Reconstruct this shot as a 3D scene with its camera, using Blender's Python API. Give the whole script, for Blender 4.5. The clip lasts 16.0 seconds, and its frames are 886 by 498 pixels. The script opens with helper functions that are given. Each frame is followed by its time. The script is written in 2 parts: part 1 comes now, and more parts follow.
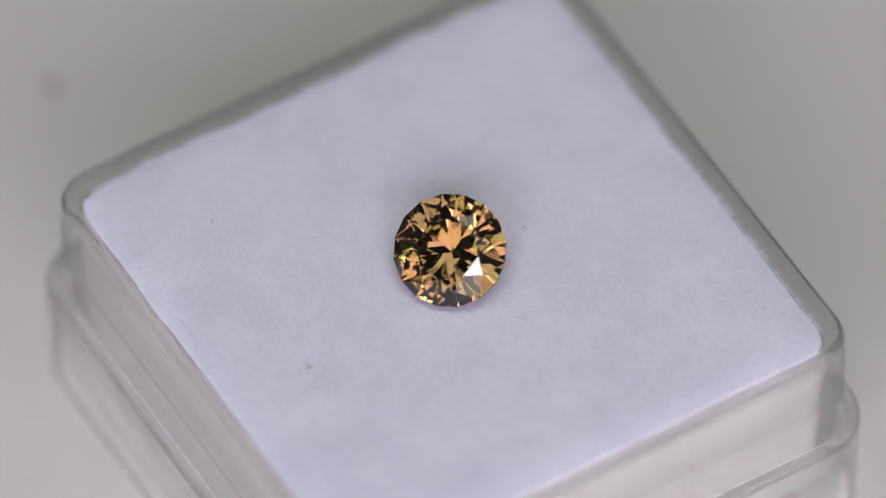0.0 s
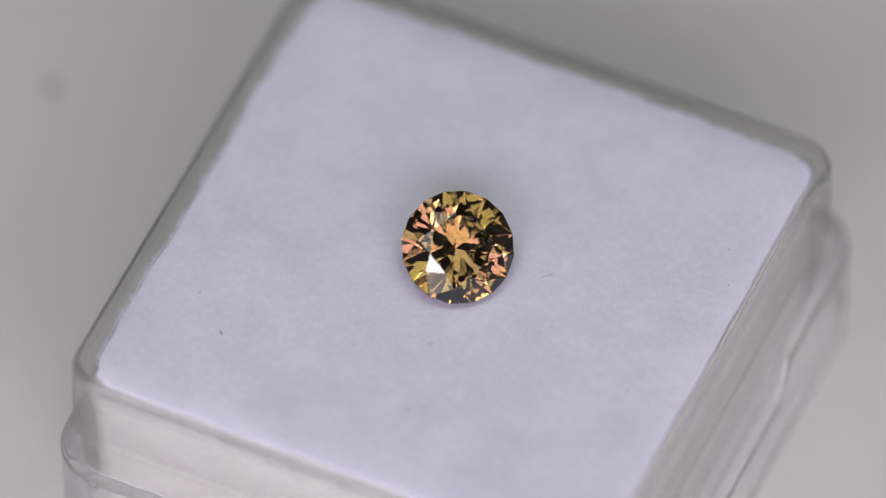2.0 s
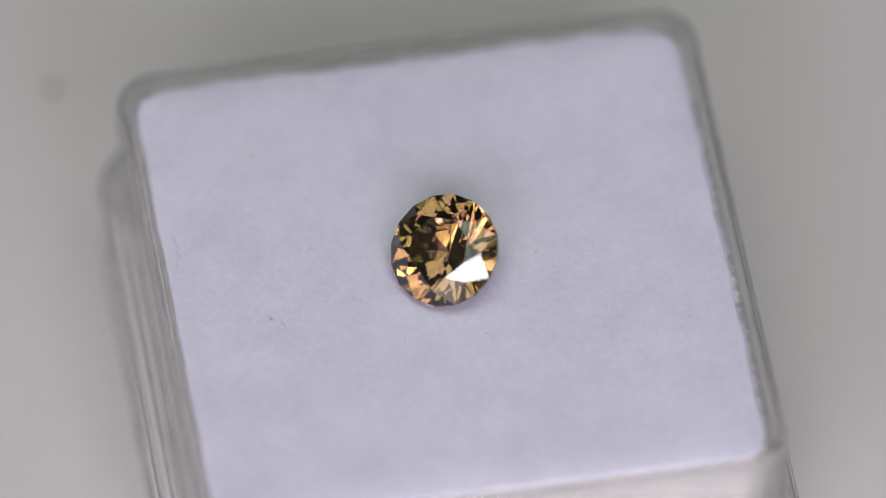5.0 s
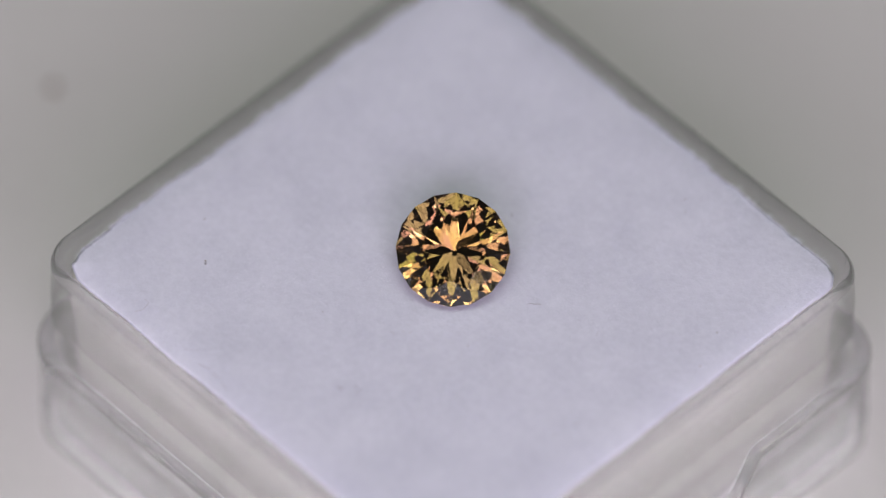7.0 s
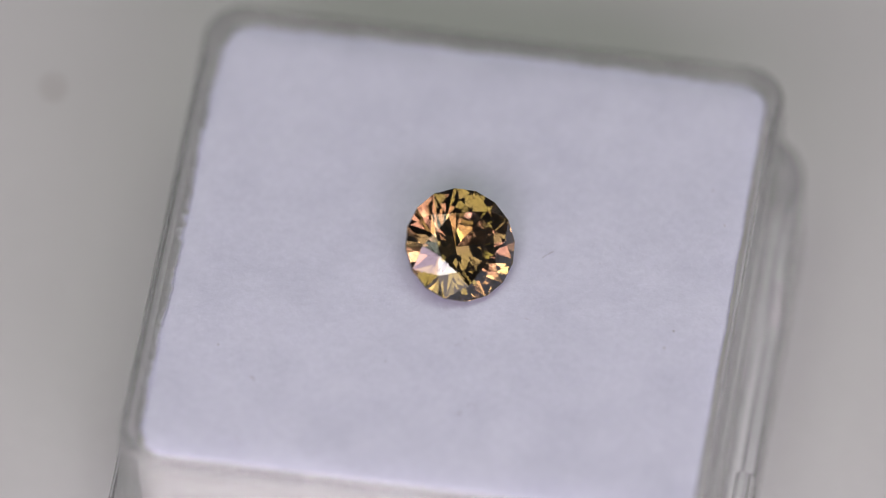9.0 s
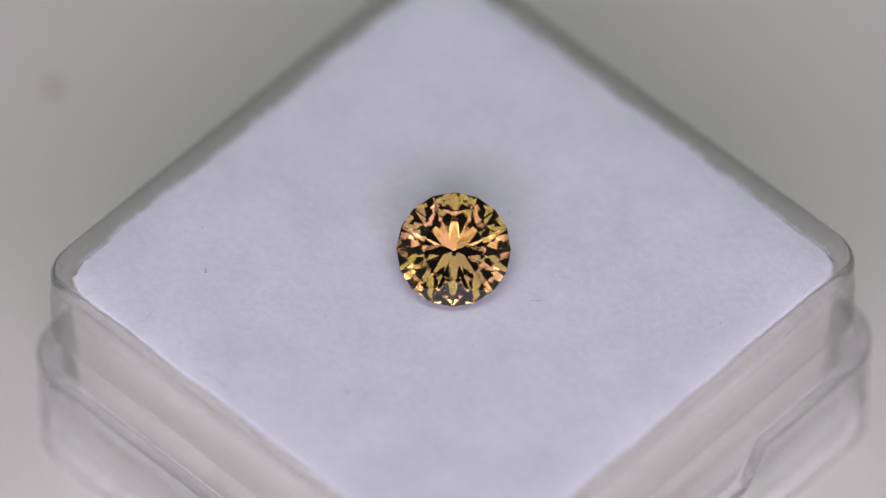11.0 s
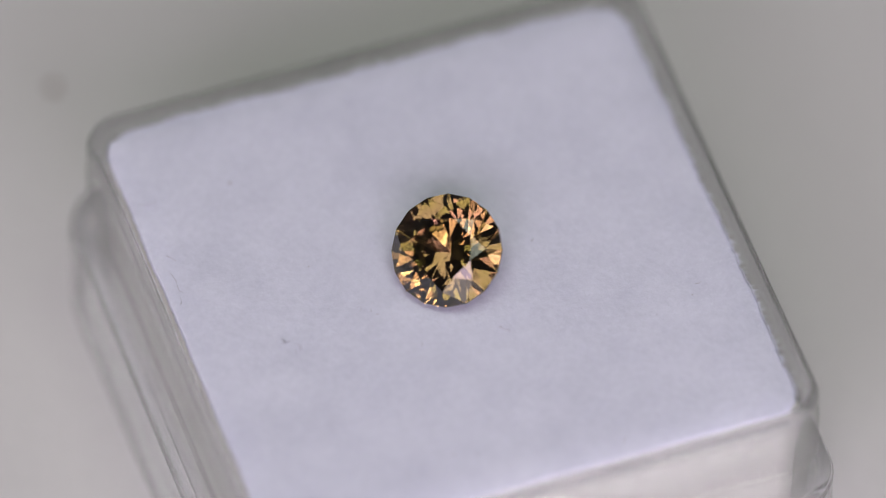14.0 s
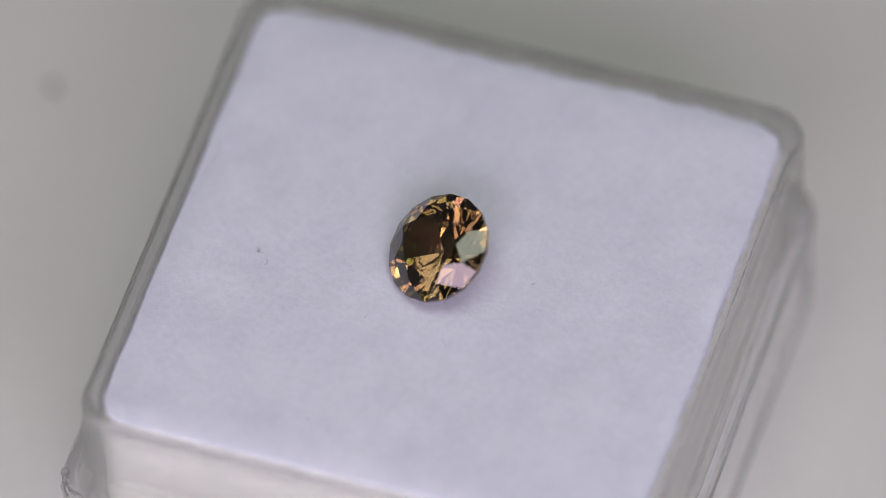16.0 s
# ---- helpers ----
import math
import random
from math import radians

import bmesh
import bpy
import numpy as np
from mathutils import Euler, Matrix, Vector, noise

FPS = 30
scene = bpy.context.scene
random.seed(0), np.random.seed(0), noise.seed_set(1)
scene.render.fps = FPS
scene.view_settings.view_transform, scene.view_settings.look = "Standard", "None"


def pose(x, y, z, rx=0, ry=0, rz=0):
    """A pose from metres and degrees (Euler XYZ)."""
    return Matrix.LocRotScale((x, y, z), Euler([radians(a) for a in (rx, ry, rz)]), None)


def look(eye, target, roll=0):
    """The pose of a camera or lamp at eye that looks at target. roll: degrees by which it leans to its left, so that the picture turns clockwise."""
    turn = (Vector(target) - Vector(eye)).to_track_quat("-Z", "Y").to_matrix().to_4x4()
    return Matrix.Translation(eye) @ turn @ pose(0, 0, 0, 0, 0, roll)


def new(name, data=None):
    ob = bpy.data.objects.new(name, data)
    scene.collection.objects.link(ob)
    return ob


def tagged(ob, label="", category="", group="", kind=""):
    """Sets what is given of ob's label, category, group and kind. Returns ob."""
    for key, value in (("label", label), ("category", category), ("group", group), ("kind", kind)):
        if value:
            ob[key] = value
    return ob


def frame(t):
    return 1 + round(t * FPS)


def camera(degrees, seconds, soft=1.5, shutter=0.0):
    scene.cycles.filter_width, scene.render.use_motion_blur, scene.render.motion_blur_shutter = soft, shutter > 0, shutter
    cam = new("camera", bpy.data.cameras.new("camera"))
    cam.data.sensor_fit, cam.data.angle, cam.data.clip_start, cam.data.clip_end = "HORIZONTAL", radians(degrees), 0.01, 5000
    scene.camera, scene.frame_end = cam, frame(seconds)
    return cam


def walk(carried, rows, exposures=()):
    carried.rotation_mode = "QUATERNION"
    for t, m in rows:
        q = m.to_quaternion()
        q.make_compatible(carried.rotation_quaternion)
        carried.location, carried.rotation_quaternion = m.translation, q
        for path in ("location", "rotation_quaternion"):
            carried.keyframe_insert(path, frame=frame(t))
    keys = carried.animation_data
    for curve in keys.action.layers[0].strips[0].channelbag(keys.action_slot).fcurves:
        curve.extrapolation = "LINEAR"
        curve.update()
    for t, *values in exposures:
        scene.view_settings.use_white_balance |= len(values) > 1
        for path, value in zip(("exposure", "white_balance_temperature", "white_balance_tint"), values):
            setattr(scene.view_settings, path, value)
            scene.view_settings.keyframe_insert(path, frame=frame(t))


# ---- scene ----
# One unit U is about a quarter of a millimetre; the pad's face lies PAD_TOP above the table.
U = 0.00026
PAD_TOP = 0.013
STEP = math.sqrt(0.5)

cam = camera(4.0, 16.0, soft=0.8)
cam.data.dof.use_dof = True
cam.data.dof.focus_distance = 0.649
cam.data.dof.aperture_fstop = 12.5
EYE = pose(0.0, -0.40313, 0.52289, 38.4, -0.001, 0.034)
walk(cam, [(0.0, EYE), (16.0, EYE)], [(0.0, 0.23), (16.0, 0.23)])

# ---- light: a dim room, unseen lamps about the lens and tinted fills ----
world = bpy.data.worlds.new("room_light")
scene.world = world
world.use_nodes = True
world.node_tree.nodes["Background"].inputs["Color"].default_value = (0.9, 0.93, 1.0, 1)
world.node_tree.nodes["Background"].inputs["Strength"].default_value = 0.02


def area_lamp(name, eye, target, width, height, watts, colour):
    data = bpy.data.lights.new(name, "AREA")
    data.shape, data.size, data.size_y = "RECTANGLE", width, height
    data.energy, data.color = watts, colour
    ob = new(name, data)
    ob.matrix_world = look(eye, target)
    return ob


# unseen pair, placed where the gem's facets flash white
area_lamp("lamp_front_left", (-0.068, -0.2375, 0.1758), (0, 0, 0.013), 0.068, 0.045, 0.058, (0.93, 1.0, 0.97))
area_lamp("lamp_front_right", (0.068, -0.2375, 0.1758), (0, 0, 0.013), 0.068, 0.045, 0.058, (0.93, 1.0, 0.97))
# two unseen pinkish fills, added to tint the gem's facets
area_lamp("fill_front_middle", (0.0, -0.248, 0.205), (0, 0, 0.013), 0.30, 0.10, 0.36, (0.99, 0.74, 0.91))
area_lamp("fill_front_low", (0.0, -0.298, 0.055), (0, 0, 0.02), 0.42, 0.07, 0.15, (1.0, 0.84, 0.80))
# unseen overhead lamp, its size and tint tuned for the gem's olive facets
area_lamp("lamp_above", (0.0, -0.0675, 0.39), (0, -0.0675, 0.0), 0.32, 0.215, 0.48, (0.955, 1.0, 0.84))


# ---- materials ----
def material(name):
    mat = bpy.data.materials.new(name)
    mat.use_nodes = True
    return mat, mat.node_tree.nodes, mat.node_tree.links, mat.node_tree.nodes["Principled BSDF"]


def ramp(nodes, low, high, a=0.3, b=0.7):
    node = nodes.new("ShaderNodeValToRGB")
    node.color_ramp.elements[0].position, node.color_ramp.elements[0].color = a, (*low, 1)
    node.color_ramp.elements[1].position, node.color_ramp.elements[1].color = b, (*high, 1)
    return node


def noise_node(nodes, links, scale, detail=4.0, rough=0.55):
    coord = nodes.new("ShaderNodeTexCoord")
    tex = nodes.new("ShaderNodeTexNoise")
    tex.inputs["Scale"].default_value = scale
    tex.inputs["Detail"].default_value = detail
    tex.inputs["Roughness"].default_value = rough
    links.new(coord.outputs["Object"], tex.inputs["Vector"])
    return tex


def rough_surface(name, low, high, scale, fine, roughness, bump, distance):
    """A matt surface with a broad mottle and a fine grain."""
    mat, nodes, links, shader = material(name)
    broad, grain = noise_node(nodes, links, scale), noise_node(nodes, links, fine, 3.0, 0.7)
    mix = nodes.new("ShaderNodeMath")
    mix.operation = "MULTIPLY_ADD"
    mix.inputs[1].default_value = 0.45
    links.new(grain.outputs["Fac"], mix.inputs[0])
    scaled = nodes.new("ShaderNodeMath")
    scaled.operation = "MULTIPLY"
    scaled.inputs[1].default_value = 0.55
    links.new(broad.outputs["Fac"], scaled.inputs[0])
    links.new(scaled.outputs[0], mix.inputs[2])
    tone = ramp(nodes, low, high)
    links.new(mix.outputs[0], tone.inputs["Fac"])
    links.new(tone.outputs["Color"], shader.inputs["Base Color"])
    shader.inputs["Roughness"].default_value = roughness
    relief = nodes.new("ShaderNodeBump")
    relief.inputs["Strength"].default_value = bump
    relief.inputs["Distance"].default_value = distance
    links.new(grain.outputs["Fac"], relief.inputs["Height"])
    links.new(relief.outputs["Normal"], shader.inputs["Normal"])
    return mat


TABLE = rough_surface("white_laminate", (0.614, 0.618, 0.645), (0.670, 0.674, 0.702), 25, 900, 0.55, 0.1, 0.0001)
VELVET = rough_surface("white_velvet", (0.612, 0.636, 0.796), (0.755, 0.780, 0.950), 420, 2600, 0.95, 0.3, 0.0001)
# this and the next surface are for walls added out of view
ADDED_WALL_DARK = rough_surface("dark_added_wall", (0.10, 0.095, 0.10), (0.13, 0.125, 0.13), 30, 1500, 0.9, 0.2, 0.0002)
ADDED_WALL_GREY = rough_surface("grey_added_wall", (0.12, 0.12, 0.125), (0.15, 0.15, 0.155), 30, 1500, 0.9, 0.2, 0.0002)
FOAM = rough_surface("white_foam", (0.53, 0.55, 0.535), (0.66, 0.685, 0.665), 700, 3000, 0.95, 0.6, 0.0003)


def pile_material():
    mat, nodes, links, shader = material("velvet_pile")
    info = nodes.new("ShaderNodeNewGeometry")
    tone = ramp(nodes, (0.648, 0.670, 0.832), (0.803, 0.828, 0.980), 0.0, 1.0)
    links.new(info.outputs["Random Per Island"], tone.inputs["Fac"])
    links.new(tone.outputs["Color"], shader.inputs["Base Color"])
    shader.inputs["Roughness"].default_value = 0.8
    return mat


PILE = pile_material()


def plastic_material(name, thin, tint=0.98):
    """Clear moulded polystyrene, with faint scuffs in the gloss."""
    mat, nodes, links, shader = material(name)
    shader.inputs["Base Color"].default_value = (tint * 0.988, tint * 0.988, min(1.0, tint * 1.01), 1)
    shader.inputs["Transmission Weight"].default_value = 1.0
    shader.inputs["IOR"].default_value = 1.49
    scuff = noise_node(nodes, links, 700, 5.0, 0.7)
    tone = ramp(nodes, (0.02, 0.02, 0.02), (0.10, 0.10, 0.10), 0.5, 0.85)
    links.new(scuff.outputs["Fac"], tone.inputs["Fac"])
    links.new(tone.outputs["Color"], shader.inputs["Roughness"])
    wave = noise_node(nodes, links, 260, 2.0)
    relief = nodes.new("ShaderNodeBump")
    relief.inputs["Strength"].default_value = 0.05
    relief.inputs["Distance"].default_value = 0.0002
    links.new(wave.outputs["Fac"], relief.inputs["Height"])
    links.new(relief.outputs["Normal"], shader.inputs["Normal"])
    # an even clear share and a scuffed haze, both added to brighten dark walls
    clear, haze = nodes.new("ShaderNodeBsdfTransparent"), nodes.new("ShaderNodeBsdfTranslucent")
    haze.inputs["Color"].default_value = (0.84, 0.86, 0.87, 1)
    first, second = nodes.new("ShaderNodeMixShader"), nodes.new("ShaderNodeMixShader")
    first.inputs["Fac"].default_value = thin
    links.new(shader.outputs["BSDF"], first.inputs[1])
    links.new(clear.outputs["BSDF"], first.inputs[2])
    second.inputs["Fac"].default_value = 0.075
    links.new(first.outputs["Shader"], second.inputs[1])
    links.new(haze.outputs["BSDF"], second.inputs[2])
    links.new(second.outputs["Shader"], nodes["Material Output"].inputs["Surface"])
    return mat


PLASTIC = plastic_material("clear_plastic", 0.6, 1.0)
WHITENED = plastic_material("whitened_plastic", 0.2, 0.95)
WHITENED.node_tree.nodes["Mix Shader.001"].inputs["Fac"].default_value = 0.7
LID_PLASTIC = plastic_material("clear_plastic_lid", 0.5, 0.94)
# edge tints put the dark internal reflections of the rims into the colour
DARKENED_LID_EDGE = plastic_material("darkened_plastic_lid_edge", 0.10, 0.62)
DARKENED_EDGE = plastic_material("darkened_plastic_edge", 0.12, 0.86)


def gem_material():
    """Deep golden brown crystal, running from olive to a pinkish copper along its Y axis."""
    mat, nodes, links, shader = material("golden_brown_crystal")
    coord, split = nodes.new("ShaderNodeTexCoord"), nodes.new("ShaderNodeSeparateXYZ")
    links.new(coord.outputs["Object"], split.inputs["Vector"])
    cloud = noise_node(nodes, links, 420, 1.0, 0.4)
    along = nodes.new("ShaderNodeMath")
    along.operation = "MULTIPLY_ADD"
    along.inputs[1].default_value = 140.0
    links.new(split.outputs["Y"], along.inputs[0])
    links.new(cloud.outputs["Fac"], along.inputs[2])
    tone = ramp(nodes, (0.204, 0.156, 0.025), (0.234, 0.126, 0.082), 0.25, 0.65)
    links.new(along.outputs[0], tone.inputs["Fac"])
    links.new(tone.outputs["Color"], shader.inputs["Base Color"])
    shader.inputs["Transmission Weight"].default_value = 1.0
    shader.inputs["Roughness"].default_value = 0.0
    shader.inputs["IOR"].default_value = 1.93
    return mat


GEM = gem_material()


def plain(name, colour, roughness=0.8):
    mat, nodes, links, shader = material(name)
    grain = noise_node(nodes, links, 9000, 3.0)
    tone = ramp(nodes, tuple(c * 0.75 for c in colour), tuple(c * 1.2 for c in colour))
    links.new(grain.outputs["Fac"], tone.inputs["Fac"])
    links.new(tone.outputs["Color"], shader.inputs["Base Color"])
    shader.inputs["Roughness"].default_value = roughness
    return mat


DARK_LINT = plain("grey_lint", (0.38, 0.38, 0.46))
PALE_LINT = plain("pale_lint", (0.50, 0.50, 0.60))
BROWN_DUST = plain("brown_dust", (0.14, 0.085, 0.05))


# ---- builders ----
def mesh_of(name, verts, faces, mat, smooth=False):
    data = bpy.data.meshes.new(name)
    data.from_pydata(verts, [], faces)
    data.update()
    data.materials.append(mat)
    if smooth:
        for poly in data.polygons:
            poly.use_smooth = True
    return data


def part(name, bm, mat, parent, label=""):
    data = bpy.data.meshes.new(name)
    bm.to_mesh(data)
    bm.free()
    data.materials.append(mat)
    ob = new(name, data)
    ob.parent = parent
    return tagged(ob, label)


SIDE_STOPS = (-24.6, -24.0, -19.0, -18.0, -9.0, 0.0, 9.0, 18.0, 19.0, 24.0, 24.6)


def ring(half, radius, height, corner=10):
    """Points round a square with rounded corners; height is a number or a function of x and y."""
    points = []
    for k in range(4):
        c, s = (1, 0, -1, 0)[k], (0, 1, 0, -1)[k]
        local = [(half, y) for y in SIDE_STOPS]
        flat = half - radius
        local += [(flat + radius * math.cos(a), flat + radius * math.sin(a))
                  for a in (math.pi / 2 * i / corner for i in range(corner + 1))]
        points += [(x * c - y * s, x * s + y * c) for x, y in local]
    return [Vector((x * U, y * U, (height(x, y) if callable(height) else height) * U)) for x, y in points]


def shell(rings, *spans, floor=True):
    """The skin between rings over the spans given, closed below by the first ring and above by the last."""
    bm = bmesh.new()
    loops = [[bm.verts.new(p) for p in loop] for loop in rings]
    for low, high in spans or ((0, len(rings) - 1),):
        for a, b in zip(loops[low:high], loops[low + 1:high + 1]):
            for i in range(len(a)):
                j = (i + 1) % len(a)
                bm.faces.new((a[i], a[j], b[j], b[i])).smooth = True
        if high == len(rings) - 1:
            bm.faces.new(loops[-1])
    if floor:
        bm.faces.new(loops[0][::-1])
    for v in [v for v in bm.verts if not v.link_faces]:
        bm.verts.remove(v)
    return bm


# ---- table ----
def table_top():
    bm = bmesh.new()
    bmesh.ops.create_cube(bm, size=1.0, matrix=Matrix.LocRotScale((0, 0.3, -0.015), None, (2.4, 2.4, 0.03)))
    bmesh.ops.bevel(bm, geom=list(bm.edges), offset=0.003, segments=2, affect="EDGES")
    ob = part("table_top", bm, TABLE, None)
    return tagged(ob, "pale grey matt table top under the box", "table", kind="structure")


table_top()


# unseen walls, added so that gem and plastic reflect dark surroundings
def added_wall(name, size, place, mat):
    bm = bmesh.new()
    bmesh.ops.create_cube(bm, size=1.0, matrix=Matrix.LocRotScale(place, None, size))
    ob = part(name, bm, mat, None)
    return tagged(ob, "plain wall added out of view to dim reflections", "wall", kind="structure")


added_wall("added_wall_left", (0.004, 0.62, 0.40), (-0.24, 0.01, 0.20), ADDED_WALL_DARK)
added_wall("added_wall_right", (0.004, 0.62, 0.40), (0.24, 0.01, 0.20), ADDED_WALL_DARK)
added_wall("added_wall_back", (0.476, 0.004, 0.40), (0, 0.318, 0.20), ADDED_WALL_GREY)


# ---- the box: an upturned lid below, the tray in it, the pad in the tray ----
FLOOR = PAD_TOP / U


def gem_box():
    """The upturned lid and the tray that stands in it."""
    root = new("gem_box")
    tagged(root, "clear plastic square gem box, its tray set in the upturned lid", "box")
    rim = FLOOR - 22.5
    notch = 9.0

    def edge(drop):
        def height(x, y):
            if x > 55 and abs(y) < 24.3:
                return rim - drop - notch * min(1.0, (24.3 - abs(y)) / 5.5)
            return rim - drop
        return height
    rings = [ring(60.2, 10.5, 0.3), ring(61.4, 11.4, 0.7), ring(61.8, 11.8, 1.6), ring(61.75, 11.75, 7.0), ring(62.0, 12.0, 7.5), ring(62.0, 12.0, 9.0), ring(61.8, 11.8, 9.5), ring(62.1, 12.1, edge(0.9)), ring(61.9, 11.9, edge(0.25)), ring(61.4, 11.4, edge(0.0)),
             ring(59.7, 9.9, edge(0.0)), ring(59.1, 9.3, edge(0.25)), ring(58.9, 9.1, edge(0.9)), ring(58.8, 9.0, 4.0), ring(58.2, 8.4, 3.0)]
    lid = body("lid", rings, 2, 7, 12, root, "clear lid with a thumb notch, upside down", LID_PLASTIC, DARKENED_LID_EDGE)
    lid.location = (1.0 * U, -0.5 * U, 0)
    # small whitish lump on the lid's rim
    blemish("white_nub", (-50.5, -62.2, rim - 0.6), (1.0, 0.6, 0.8), 60, 2, lid, "small whitened nub on the rim")
    for k in range(5):
        a = radians(-78 + 16 * k + 4 * math.sin(5 * k))
        blemish("chip", (50.0 + 11.6 * math.cos(a), -50.0 + 11.6 * math.sin(a), rim - 0.5 - 1.1 * (k % 3)),
                (0.9 + 0.3 * (k % 2), 0.8, 1.0 + 0.4 * (k % 3)), 40, k, lid, "whitened chip in the rim")
    top = FLOOR + 1.5
    rings = [ring(55.8, 7.6, 3.2), ring(56.8, 8.0, 4.2), ring(57.2, 8.2, top - 20.0), ring(57.4, 8.2, top - 18.6), ring(58.3, 8.3, top - 18.0), ring(58.85, 8.8, top - 17.2), ring(58.9, 8.85, top - 16.0), ring(58.7, 8.6, top - 15.2),
             ring(58.75, 8.65, top - 7.4), ring(58.45, 8.35, top - 6.9), ring(58.5, 8.4, top - 1.4), ring(58.2, 8.1, top - 0.5), ring(57.6, 7.6, top),
             ring(56.8, 7.6, top), ring(56.2, 7.0, top - 0.4), ring(55.9, 6.7, top - 1.4), ring(55.7, 6.5, top - 11.0), ring(55.3, 6.1, top - 11.5), ring(55.0, 5.8, top - 19.0), ring(54.6, 5.6, 9.0), ring(53.9, 5.0, 8.0)]
    body("tray", rings, 1, 10, 15, root, "clear tray with rounded corners", PLASTIC, DARKENED_EDGE)
    return root


def blemish(name, place, size, rough, seed, parent, label):
    """A small broken lump of whitened plastic on an edge."""
    bm = bmesh.new()
    bmesh.ops.create_icosphere(bm, subdivisions=3, radius=1.0)
    for v in bm.verts:
        v.co *= 1 + 0.01 * rough * noise.noise(v.co * 1.8 + Vector((seed * 3.1, 0, 0))) + 0.2 * noise.noise(v.co * 5 + Vector((0, seed, 0)))
        v.co = Vector([(p + q * c) * U for p, q, c in zip(place, size, v.co)])
    return part(name, bm, WHITENED, parent, label)


def body(name, rings, foot_top, first, last, parent, label, plastic, rim_plastic):
    """A closed clear body: its walls and floor, and its rounded rim as a part."""
    ob = part(name, shell(rings, (foot_top, first), (last, len(rings) - 1)), plastic, parent, label)
    ob.visible_shadow = False
    foot = part("foot", shell(rings, (0, foot_top), floor=False), rim_plastic, ob, "rounded bottom edge")
    foot.visible_shadow = False
    lip = part("rim", shell(rings, (first, last), floor=False), rim_plastic, ob, "rounded glossy rim")
    lip.visible_shadow = False
    return ob


def ragged(x, y):
    """How far the cloth's edge wanders in or out."""
    inset, wild = 0.0, 0.25
    if x < -abs(y):
        inset, wild = 0.6, 0.7
    elif y > abs(x):
        inset, wild = 0.4, 0.6
    return wild * (1.1 * noise.noise(Vector((x * 0.12, y * 0.12, 3.0))) + 0.7 * noise.noise(Vector((x * 0.6, y * 0.6, 9.0)))) - inset


def pad_height(x, y):
    """The cushion's face: gently rounded down to its edge, with slight dents."""
    edge = max(abs(x), abs(y))
    fall = max(0.0, (edge - 48.0) / 7.0)
    dents = 0.12 * noise.noise(Vector((x * 0.06, y * 0.06, 0.0))) + 0.06 * noise.noise(Vector((x * 0.2, y * 0.2, 5.0)))
    return FLOOR - 0.75 * fall * fall + dents


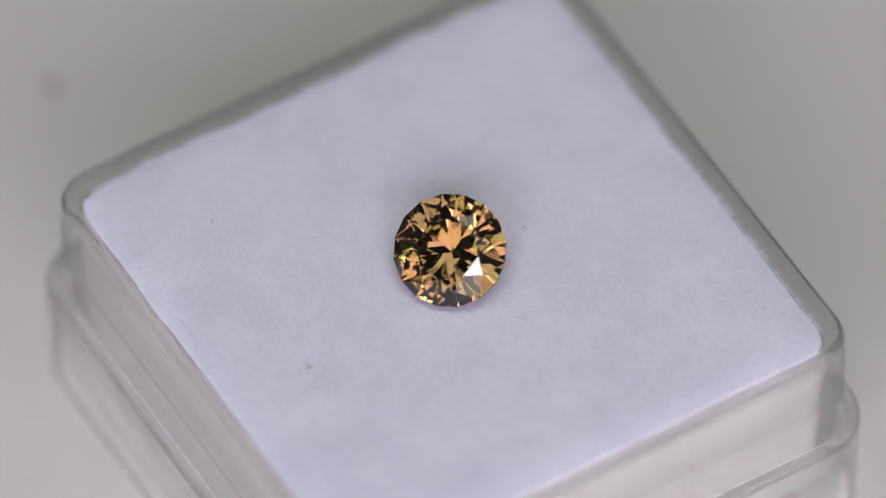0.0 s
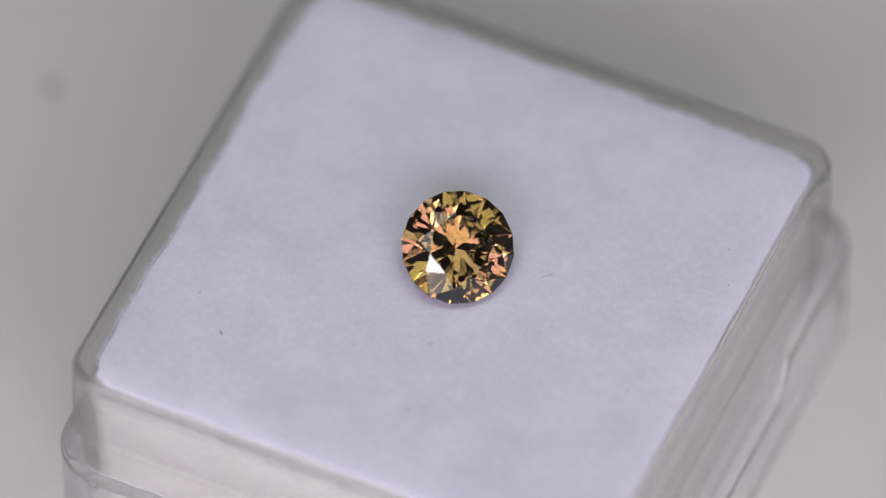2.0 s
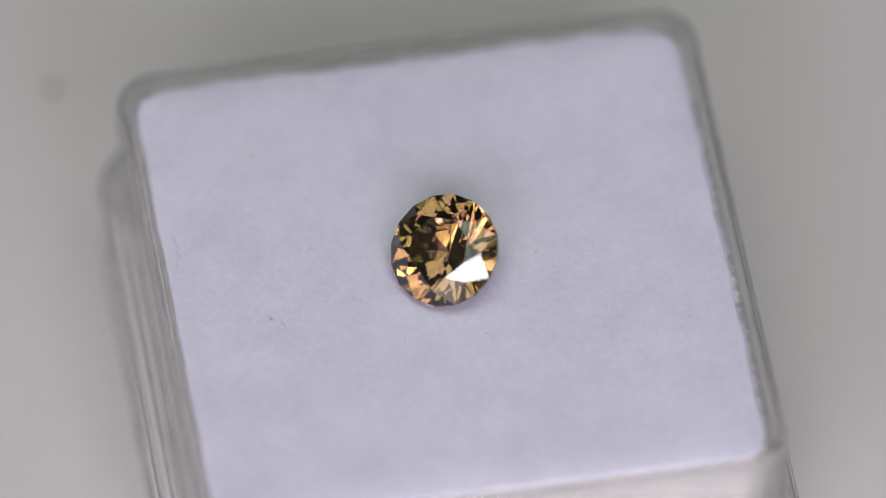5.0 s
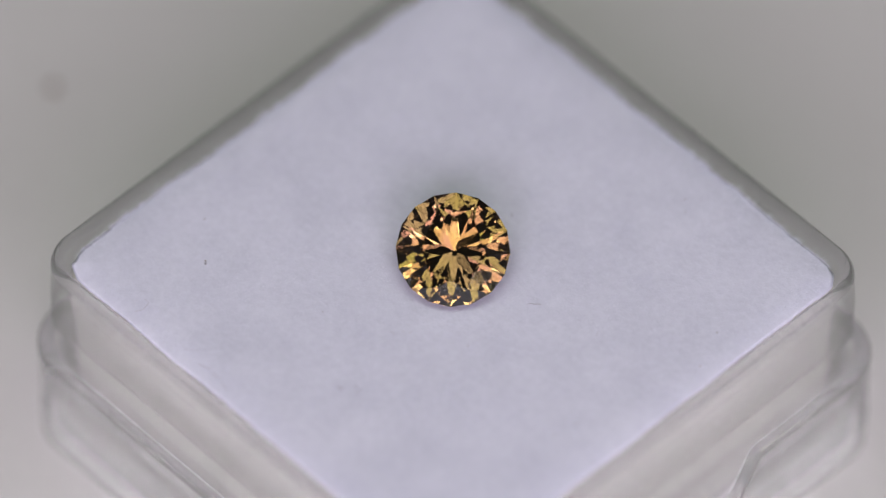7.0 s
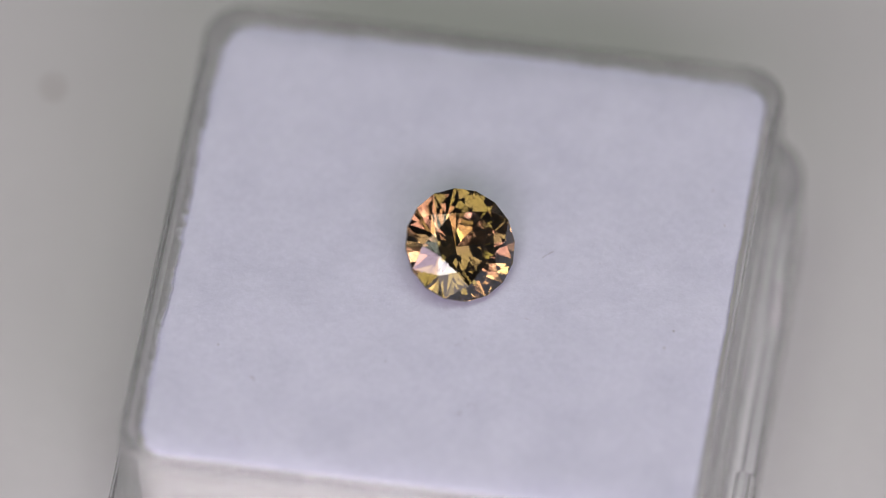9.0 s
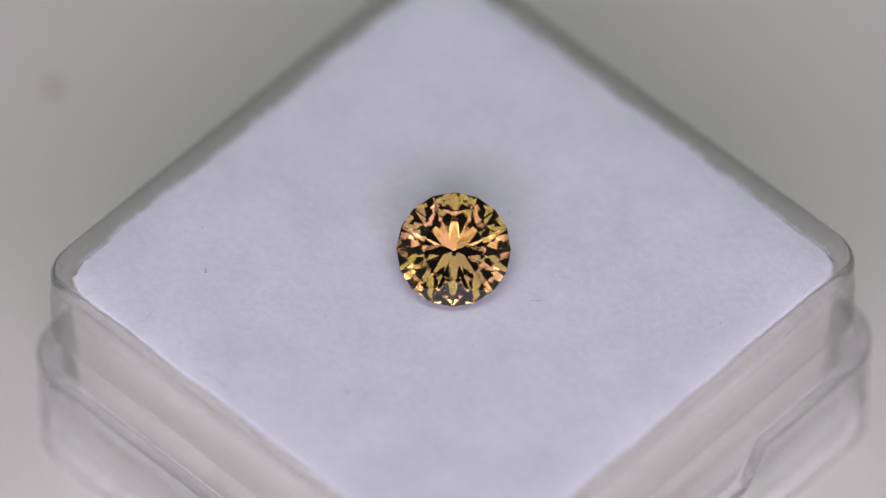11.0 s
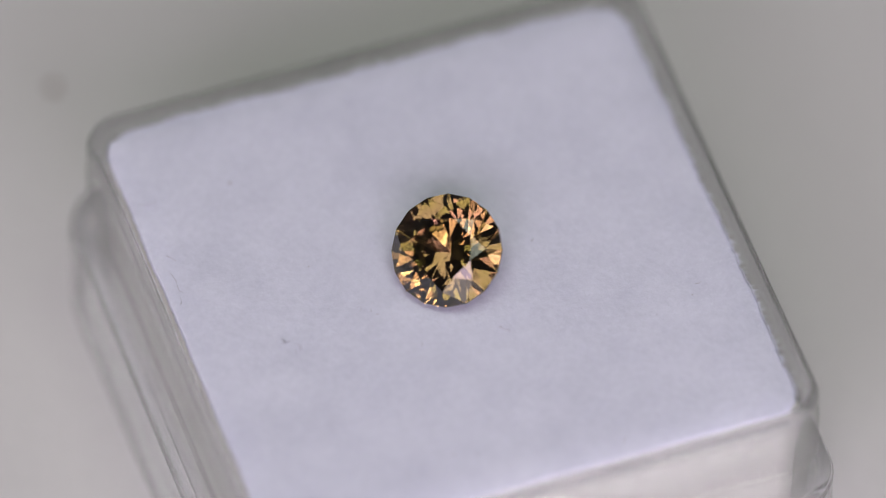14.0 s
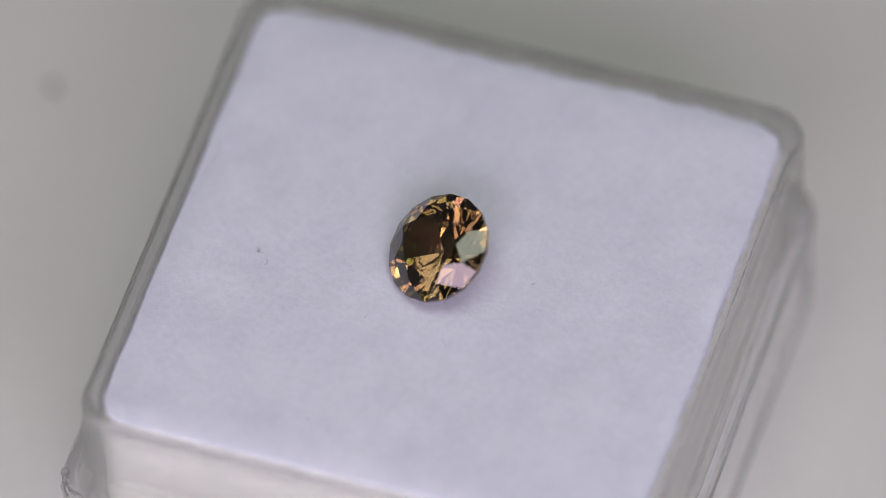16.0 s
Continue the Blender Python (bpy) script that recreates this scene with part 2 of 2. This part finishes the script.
def velvet_pad():
    root = new("velvet_pad")
    tagged(root, "white velvet pad with frayed edges filling the tray", "pad")
    part("foam_core", shell([ring(53.3, 5.0, 8.2), ring(54.0, 5.3, 9.5), ring(54.4, 5.4, FLOOR - 19.0), ring(54.9, 5.8, FLOOR - 11.0), ring(55.0, 5.9, FLOOR - 5.5), ring(54.2, 5.6, FLOOR - 4.0)]), FOAM, root, "white foam block")
    # cloth face
    bm = bmesh.new()
    count, half, radius = 150, 55.0, 6.6
    grid = []
    for i in range(count + 1):
        row = []
        for j in range(count + 1):
            x, y = (2 * i / count - 1) * half, (2 * j / count - 1) * half
            flat = half - radius
            dx, dy = max(0.0, abs(x) - flat), max(0.0, abs(y) - flat)
            if dx > 0 and dy > 0:
                length, reach = math.hypot(dx, dy), max(dx, dy)
                x = math.copysign(flat + dx * reach / length, x)
                y = math.copysign(flat + dy * reach / length, y)
            near = min(1.0, max(0.0, (max(abs(x), abs(y)) / half - 0.86) / 0.14))
            pull = 1 + ragged(x, y) / half * near ** 1.5
            x, y = x * pull, y * pull
            row.append(bm.verts.new((x * U, y * U, pad_height(x, y) * U)))
        grid.append(row)
    for i in range(count):
        for j in range(count):
            bm.faces.new((grid[i][j], grid[i + 1][j], grid[i + 1][j + 1], grid[i][j + 1])).smooth = True
    border = [e for e in bm.edges if e.is_boundary]
    skirt = bmesh.ops.extrude_edge_only(bm, edges=border)["geom"]
    for v in (g for g in skirt if isinstance(g, bmesh.types.BMVert)):
        v.co.z -= 1.3 * U
        v.co.x *= 0.965
        v.co.y *= 0.965
    bmesh.ops.recalc_face_normals(bm, faces=bm.faces)
    part("cloth", bm, VELVET, root)
    # pile: short leaning fibres, thicker at the frayed edge
    rng = np.random.default_rng(4)
    number = 52000
    x = rng.uniform(-54.2, 54.2, number)
    y = rng.uniform(-54.2, 54.2, number)
    edge_number = 12000
    along, out = rng.uniform(-52.0, 52.0, edge_number), rng.uniform(53.6, 54.9, edge_number)
    which = rng.integers(1, 3, edge_number)
    ex = np.choose(which, [out, along, -out, along])
    ey = np.choose(which, [along, out, along, -out])
    x, y = np.concatenate([x, ex]), np.concatenate([y, ey])
    keep = np.hypot(np.maximum(0, abs(x) - 48.2), np.maximum(0, abs(y) - 48.2)) < 6.6
    x, y = x[keep], y[keep]
    verts, faces = [], []
    for k in range(len(x)):
        px, py = float(x[k]), float(y[k])
        pz = pad_height(px, py) - 0.1
        rim = max(-px, py) > 52.8
        swirl = 4.0 * noise.noise(Vector((px * 0.05, py * 0.05, 2.0))) + rng.normal(0, 0.7)
        lean = rng.uniform(0.5, 1.3) if not rim else rng.uniform(0.6, 1.5)
        tall = rng.uniform(0.1, 0.27) if not rim else rng.uniform(0.1, 0.35)
        wide = rng.uniform(0.04, 0.08)
        ux, uy = math.cos(swirl), math.sin(swirl)
        if rim:
            scale = 1 + (ragged(px, py) - 0.1) / 54.9
            px, py = px * scale, py * scale
            ux, uy = (math.copysign(1, px), 0.3 * uy) if abs(px) > abs(py) else (0.3 * ux, math.copysign(1, py))
            ux, uy = ux + rng.normal(0, 0.5), uy + rng.normal(0, 0.5)
            lean *= rng.uniform(0.3, 1.0)
            wide *= 0.6
            tall = rng.uniform(0.1, 0.4)
        n = len(verts)
        verts += [((px - uy * wide) * U, (py + ux * wide) * U, pz * U), ((px + uy * wide) * U, (py - ux * wide) * U, pz * U),
                  ((px + ux * lean) * U, (py + uy * lean) * U, (pz + tall) * U)]
        faces.append((n, n + 1, n + 2))
    pile = new("nap", mesh_of("nap", verts, faces, PILE))
    pile.parent = root
    tagged(pile, "short white velvet fibres", kind="stuff")
    # bits of fibre caught between the foam and the clear wall
    verts, faces = [], []
    for k in range(2600):
        along, out = rng.uniform(-50, 50), rng.uniform(55.05, 55.3)
        side = rng.integers(0, 4)
        px, py = ((out, along), (along, out), (-out, along), (along, -out))[side]
        pz = FLOOR - rng.uniform(3.0, 17.0)
        r, a = rng.uniform(0.1, 0.34), rng.uniform(0, 6.28)
        n = len(verts)
        ex, ey = (0.0, 1.0) if side % 2 == 0 else (1.0, 0.0)
        for turn in (0.0, 0.5, 3.1):
            c, s = r * math.cos(a + turn), r * math.sin(a + turn)
            verts.append(((px + ex * c) * U, (py + ey * c) * U, (pz + s) * U))
        faces.append((n, n + 1, n + 2))
    bits = new("fibre_fluff", mesh_of("fibre_fluff", verts, faces, PILE))
    bits.parent = root
    tagged(bits, "white fluff behind the clear wall", kind="stuff")
    return root


# ---- the gem ----
def gemstone():
    root = new("gemstone")
    tagged(root, "round brilliant-cut golden brown gemstone lying tilted on white velvet", "gemstone")
    R = 11.28 * U
    table, star, lower = 0.56, 0.76, 0.26
    crown_h, depth, girdle = 0.285, 0.811, 0.034

    def at(angle, r, z):
        a = radians(angle)
        return Vector((r * R * math.cos(a), r * R * math.sin(a), z * R))
    half = math.cos(radians(22.5))
    top = [at(45 * k, table, crown_h + girdle) for k in range(8)]
    tips = [at(45 * k + 22.5, star, crown_h * (1 - star * half) / (1 - table) + girdle) for k in range(8)]
    up = [at(22.5 * k, 1, girdle) for k in range(16)]
    down = [at(22.5 * k, 1, -girdle) for k in range(16)]
    low = [at(45 * k + 22.5, lower, -depth * (1 - lower * half) - girdle) for k in range(8)]
    culet = at(0, 0, -depth - girdle)

    def facets(name, polygons, label):
        bm = bmesh.new()
        for polygon in polygons:
            bm.faces.new([bm.verts.new(p) for p in polygon])
        data = bpy.data.meshes.new(name)
        bm.to_mesh(data)
        bm.free()
        data.materials.append(GEM)
        ob = new(name, data)
        ob.parent = root
        tagged(ob, label)
    facets("table_facet", [top], "flat octagonal top facet")
    crown, pavilion, band = [], [], []
    for k in range(8):
        n, b = (k + 1) % 8, (k - 1) % 8
        crown.append((top[k], tips[k], top[n]))
        crown.append((top[k], tips[b], up[2 * k], tips[k]))
        crown.append((tips[k], up[2 * k], up[2 * k + 1]))
        crown.append((tips[k], up[2 * k + 1], up[(2 * k + 2) % 16]))
        pavilion.append((culet, low[k], down[2 * k], low[b]))
        pavilion.append((low[k], down[2 * k + 1], down[2 * k]))
        pavilion.append((low[k], down[(2 * k + 2) % 16], down[2 * k + 1]))
    for k in range(16):
        n = (k + 1) % 16
        band.append((down[k], down[n], up[n], up[k]))
    facets("crown", crown, "sloping upper facets")
    facets("girdle", band, "thin faceted edge")
    facets("pavilion", pavilion, "deep pointed lower facets")
    return root


# ---- lint and dust ----
def fibre(points, thick, mat, name="lint_fibre"):
    """A thin round thread through the points, which are in units on the pad."""
    verts, faces = [], []
    sides = 5
    pts = [Vector(p) for p in points]
    for i, p in enumerate(pts):
        way = (pts[min(i + 1, len(pts) - 1)] - pts[max(i - 1, 0)]).normalized()
        side = way.cross(Vector((0, 0, 1))).normalized()
        rise = side.cross(way)
        r = thick * (0.5 if i in (0, len(pts) - 1) else 1.0)
        for k in range(sides):
            a = 2 * math.pi * k / sides
            verts.append((p + side * r * math.cos(a) + rise * r * math.sin(a)) * U)
    for i in range(len(pts) - 1):
        for k in range(sides):
            n = (k + 1) % sides
            faces.append((i * sides + k, i * sides + n, (i + 1) * sides + n, (i + 1) * sides + k))
    faces += [tuple(range(sides))[::-1], tuple(range((len(pts) - 1) * sides, len(pts) * sides))]
    return new(name, mesh_of(name, verts, faces, mat, True))


def curl(x, y, length, heading, bend, rise=0.35):
    """A bent thread from (x, y) in the pad's own axes."""
    points, a = [], radians(heading)
    steps = 9
    for i in range(steps):
        points.append((x, y, pad_height(x, y) + rise + 0.15 * math.sin(i * 1.1)))
        x, y = x + length / steps * math.cos(a), y + length / steps * math.sin(a)
        a += radians(bend) / steps
    return points


def crumb(x, y, size, mat, name, seed):
    bm = bmesh.new()
    bmesh.ops.create_icosphere(bm, subdivisions=2, radius=1.0)
    for v in bm.verts:
        v.co *= 1 + 0.45 * noise.noise(v.co * 1.7 + Vector((seed, 0, 0)))
        v.co = Vector((v.co.x * size, v.co.y * size * 0.7, v.co.z * size * 0.6 + 0.3))
        v.co = (v.co + Vector((x, y, pad_height(x, y)))) * U
    return part(name, bm, mat, None)


def inside(x, y):
    """From axes turned by 45 degrees to the box's own."""
    return (x - y) * STEP, (x + y) * STEP


def lint():
    made = []
    threads = [  # x, y, length, heading, bend, thickness, dark
        (15.6, -10.3, 3.2, 15, -45, 0.07, True), (-21.1, -31.7, 2.4, 20, 290, 0.08, True), (-21.2, -31.0, 1.6, 330, 120, 0.06, True),
        (-18.6, -30.8, 2.6, 20, -150, 0.07, True), (-17.9, -31.6, 1.6, 260, 80, 0.06, False), (-51.5, -21.6, 3.2, 15, -60, 0.06, False),
        (-48.8, -25.0, 3.4, 340, -40, 0.06, True), (-46.0, -27.2, 2.6, 300, 70, 0.06, True), (-61.5, -12.0, 3.6, 10, 60, 0.06, False),
        (-59.0, -10.5, 2.2, 60, 150, 0.05, False), (4.2, -21.2, 1.4, 100, 40, 0.06, True), (-10.8, -18.0, 2.4, 40, 300, 0.05, False),
        (-9.0, -17.5, 1.4, 20, 200, 0.05, False), (46.4, 15.6, 1.5, 40, 20, 0.07, True), (12.6, 11.8, 0.9, 60, 30, 0.08, True),
        (-6.9, -17.2, 0.8, 200, 10, 0.06, True), (29.0, -18.4, 1.4, 70, -30, 0.05, False), (-43.5, -31.5, 2.2, 80, 80, 0.05, True)]
    for x, y, length, heading, bend, thick, dark in threads:
        x, y = inside(x, y)
        ob = fibre(curl(x, y, length, heading + 45, bend), thick * 0.72, DARK_LINT if dark else PALE_LINT)
        made.append(tagged(ob, "short curled grey lint fibre on white velvet", "lint", "lint on the pad"))
    crumbs = [(25.0, -40.4, 0.32, True), (20.9, -42.6, 0.22, False), (23.9, -18.2, 0.17, True), (-47.7, 0.0, 0.36, True), (-48.0, 11.2, 0.30, True),
              (-24.5, -12.2, 0.22, True), (47.0, 13.0, 0.24, True), (52.9, -17.3, 0.30, True), (49.5, -25.3, 0.24, False), (-47.7, 0.7, 0.24, False)
              ]
    for k, (x, y, size, dark) in enumerate(crumbs):
        x, y = inside(x, y)
        ob = crumb(x, y, size * 0.72, DARK_LINT if dark else BROWN_DUST, "dust_speck", k)
        made.append(tagged(ob, "tiny dark dust speck on white velvet", "dust", "dust on the pad"))
    return made


BOX, PAD, GEMSTONE, LINT = gem_box(), velvet_pad(), gemstone(), lint()


# crumb laid on the table that stands in for dust on the lens
def lens_speck():
    bm = bmesh.new()
    bmesh.ops.create_icosphere(bm, subdivisions=2, radius=1.0)
    for v in bm.verts:
        v.co *= 1 + 0.4 * noise.noise(v.co * 1.5)
        v.co = Vector((v.co.x * 1.2 - 80.5, v.co.y * 1.2 + 85.1, v.co.z * 0.6 + 0.5)) * U
    ob = part("lens_speck", bm, BROWN_DUST, None)
    return tagged(ob, "tiny brown speck standing in for dust on the lens", "dust")


lens_speck()


# ---- motion: the box rocks round an upright axis at a steady pace ----
TURNS = [(0.04, -13.3), (1.967, 22.3), (5.08, -35.5), (9.075, 38.5), (12.755, -30.15), (13.51, -15.9)]


def yaw_rows():
    """Seconds and degrees: straight runs between turning points, with briefly rounded reversals."""
    line = [(0.0, -12.6), *TURNS, (16.0, -61.05)]

    def on_line(t):
        for (t0, v0), (t1, v1) in zip(line, line[1:]):
            if t0 <= t <= t1:
                return v0 + (v1 - v0) * (t - t0) / (t1 - t0)
    rows = {0.0: -12.6, 16.0: -61.05}
    for t in (0.3, 0.6, 1.0, 1.5, 2.4, 2.8, 3.2, 3.7, 4.2, 4.7, 5.5, 6.0, 6.5, 7.0, 7.5, 8.0, 8.5, 9.5, 10.0, 10.5, 11.0, 11.5, 12.0, 12.4, 13.1, 13.9, 14.3, 14.8, 15.3, 15.7):
        rows[t] = on_line(t)
    for t, v in TURNS[1:]:
        before, after = on_line(t - 0.1), on_line(t + 0.1)
        rows[t - 0.1], rows[t + 0.1] = before, after
        rows[t] = v + 0.2 * ((before + after) / 2 - v)
    return sorted(rows.items())


def motions():
    rows = yaw_rows()
    turned = [(t, pose(0, 0, 0, 0, 0, a - 45)) for t, a in rows]
    for thing in LINT:
        walk(thing, turned)
    shift = pose(1.4 * U, 0, 0, 0, 0, -1.2)
    for thing in (BOX, PAD):
        walk(thing, [(t, m @ shift) for t, m in turned])
    lying = pose(1.1 * U, -2.6 * U, PAD_TOP + 7.9 * U, 34.0, 0, -4.0)
    walk(GEMSTONE, [(t, pose(0, 0, 0, 0, 0, a) @ lying) for t, a in rows])


motions()
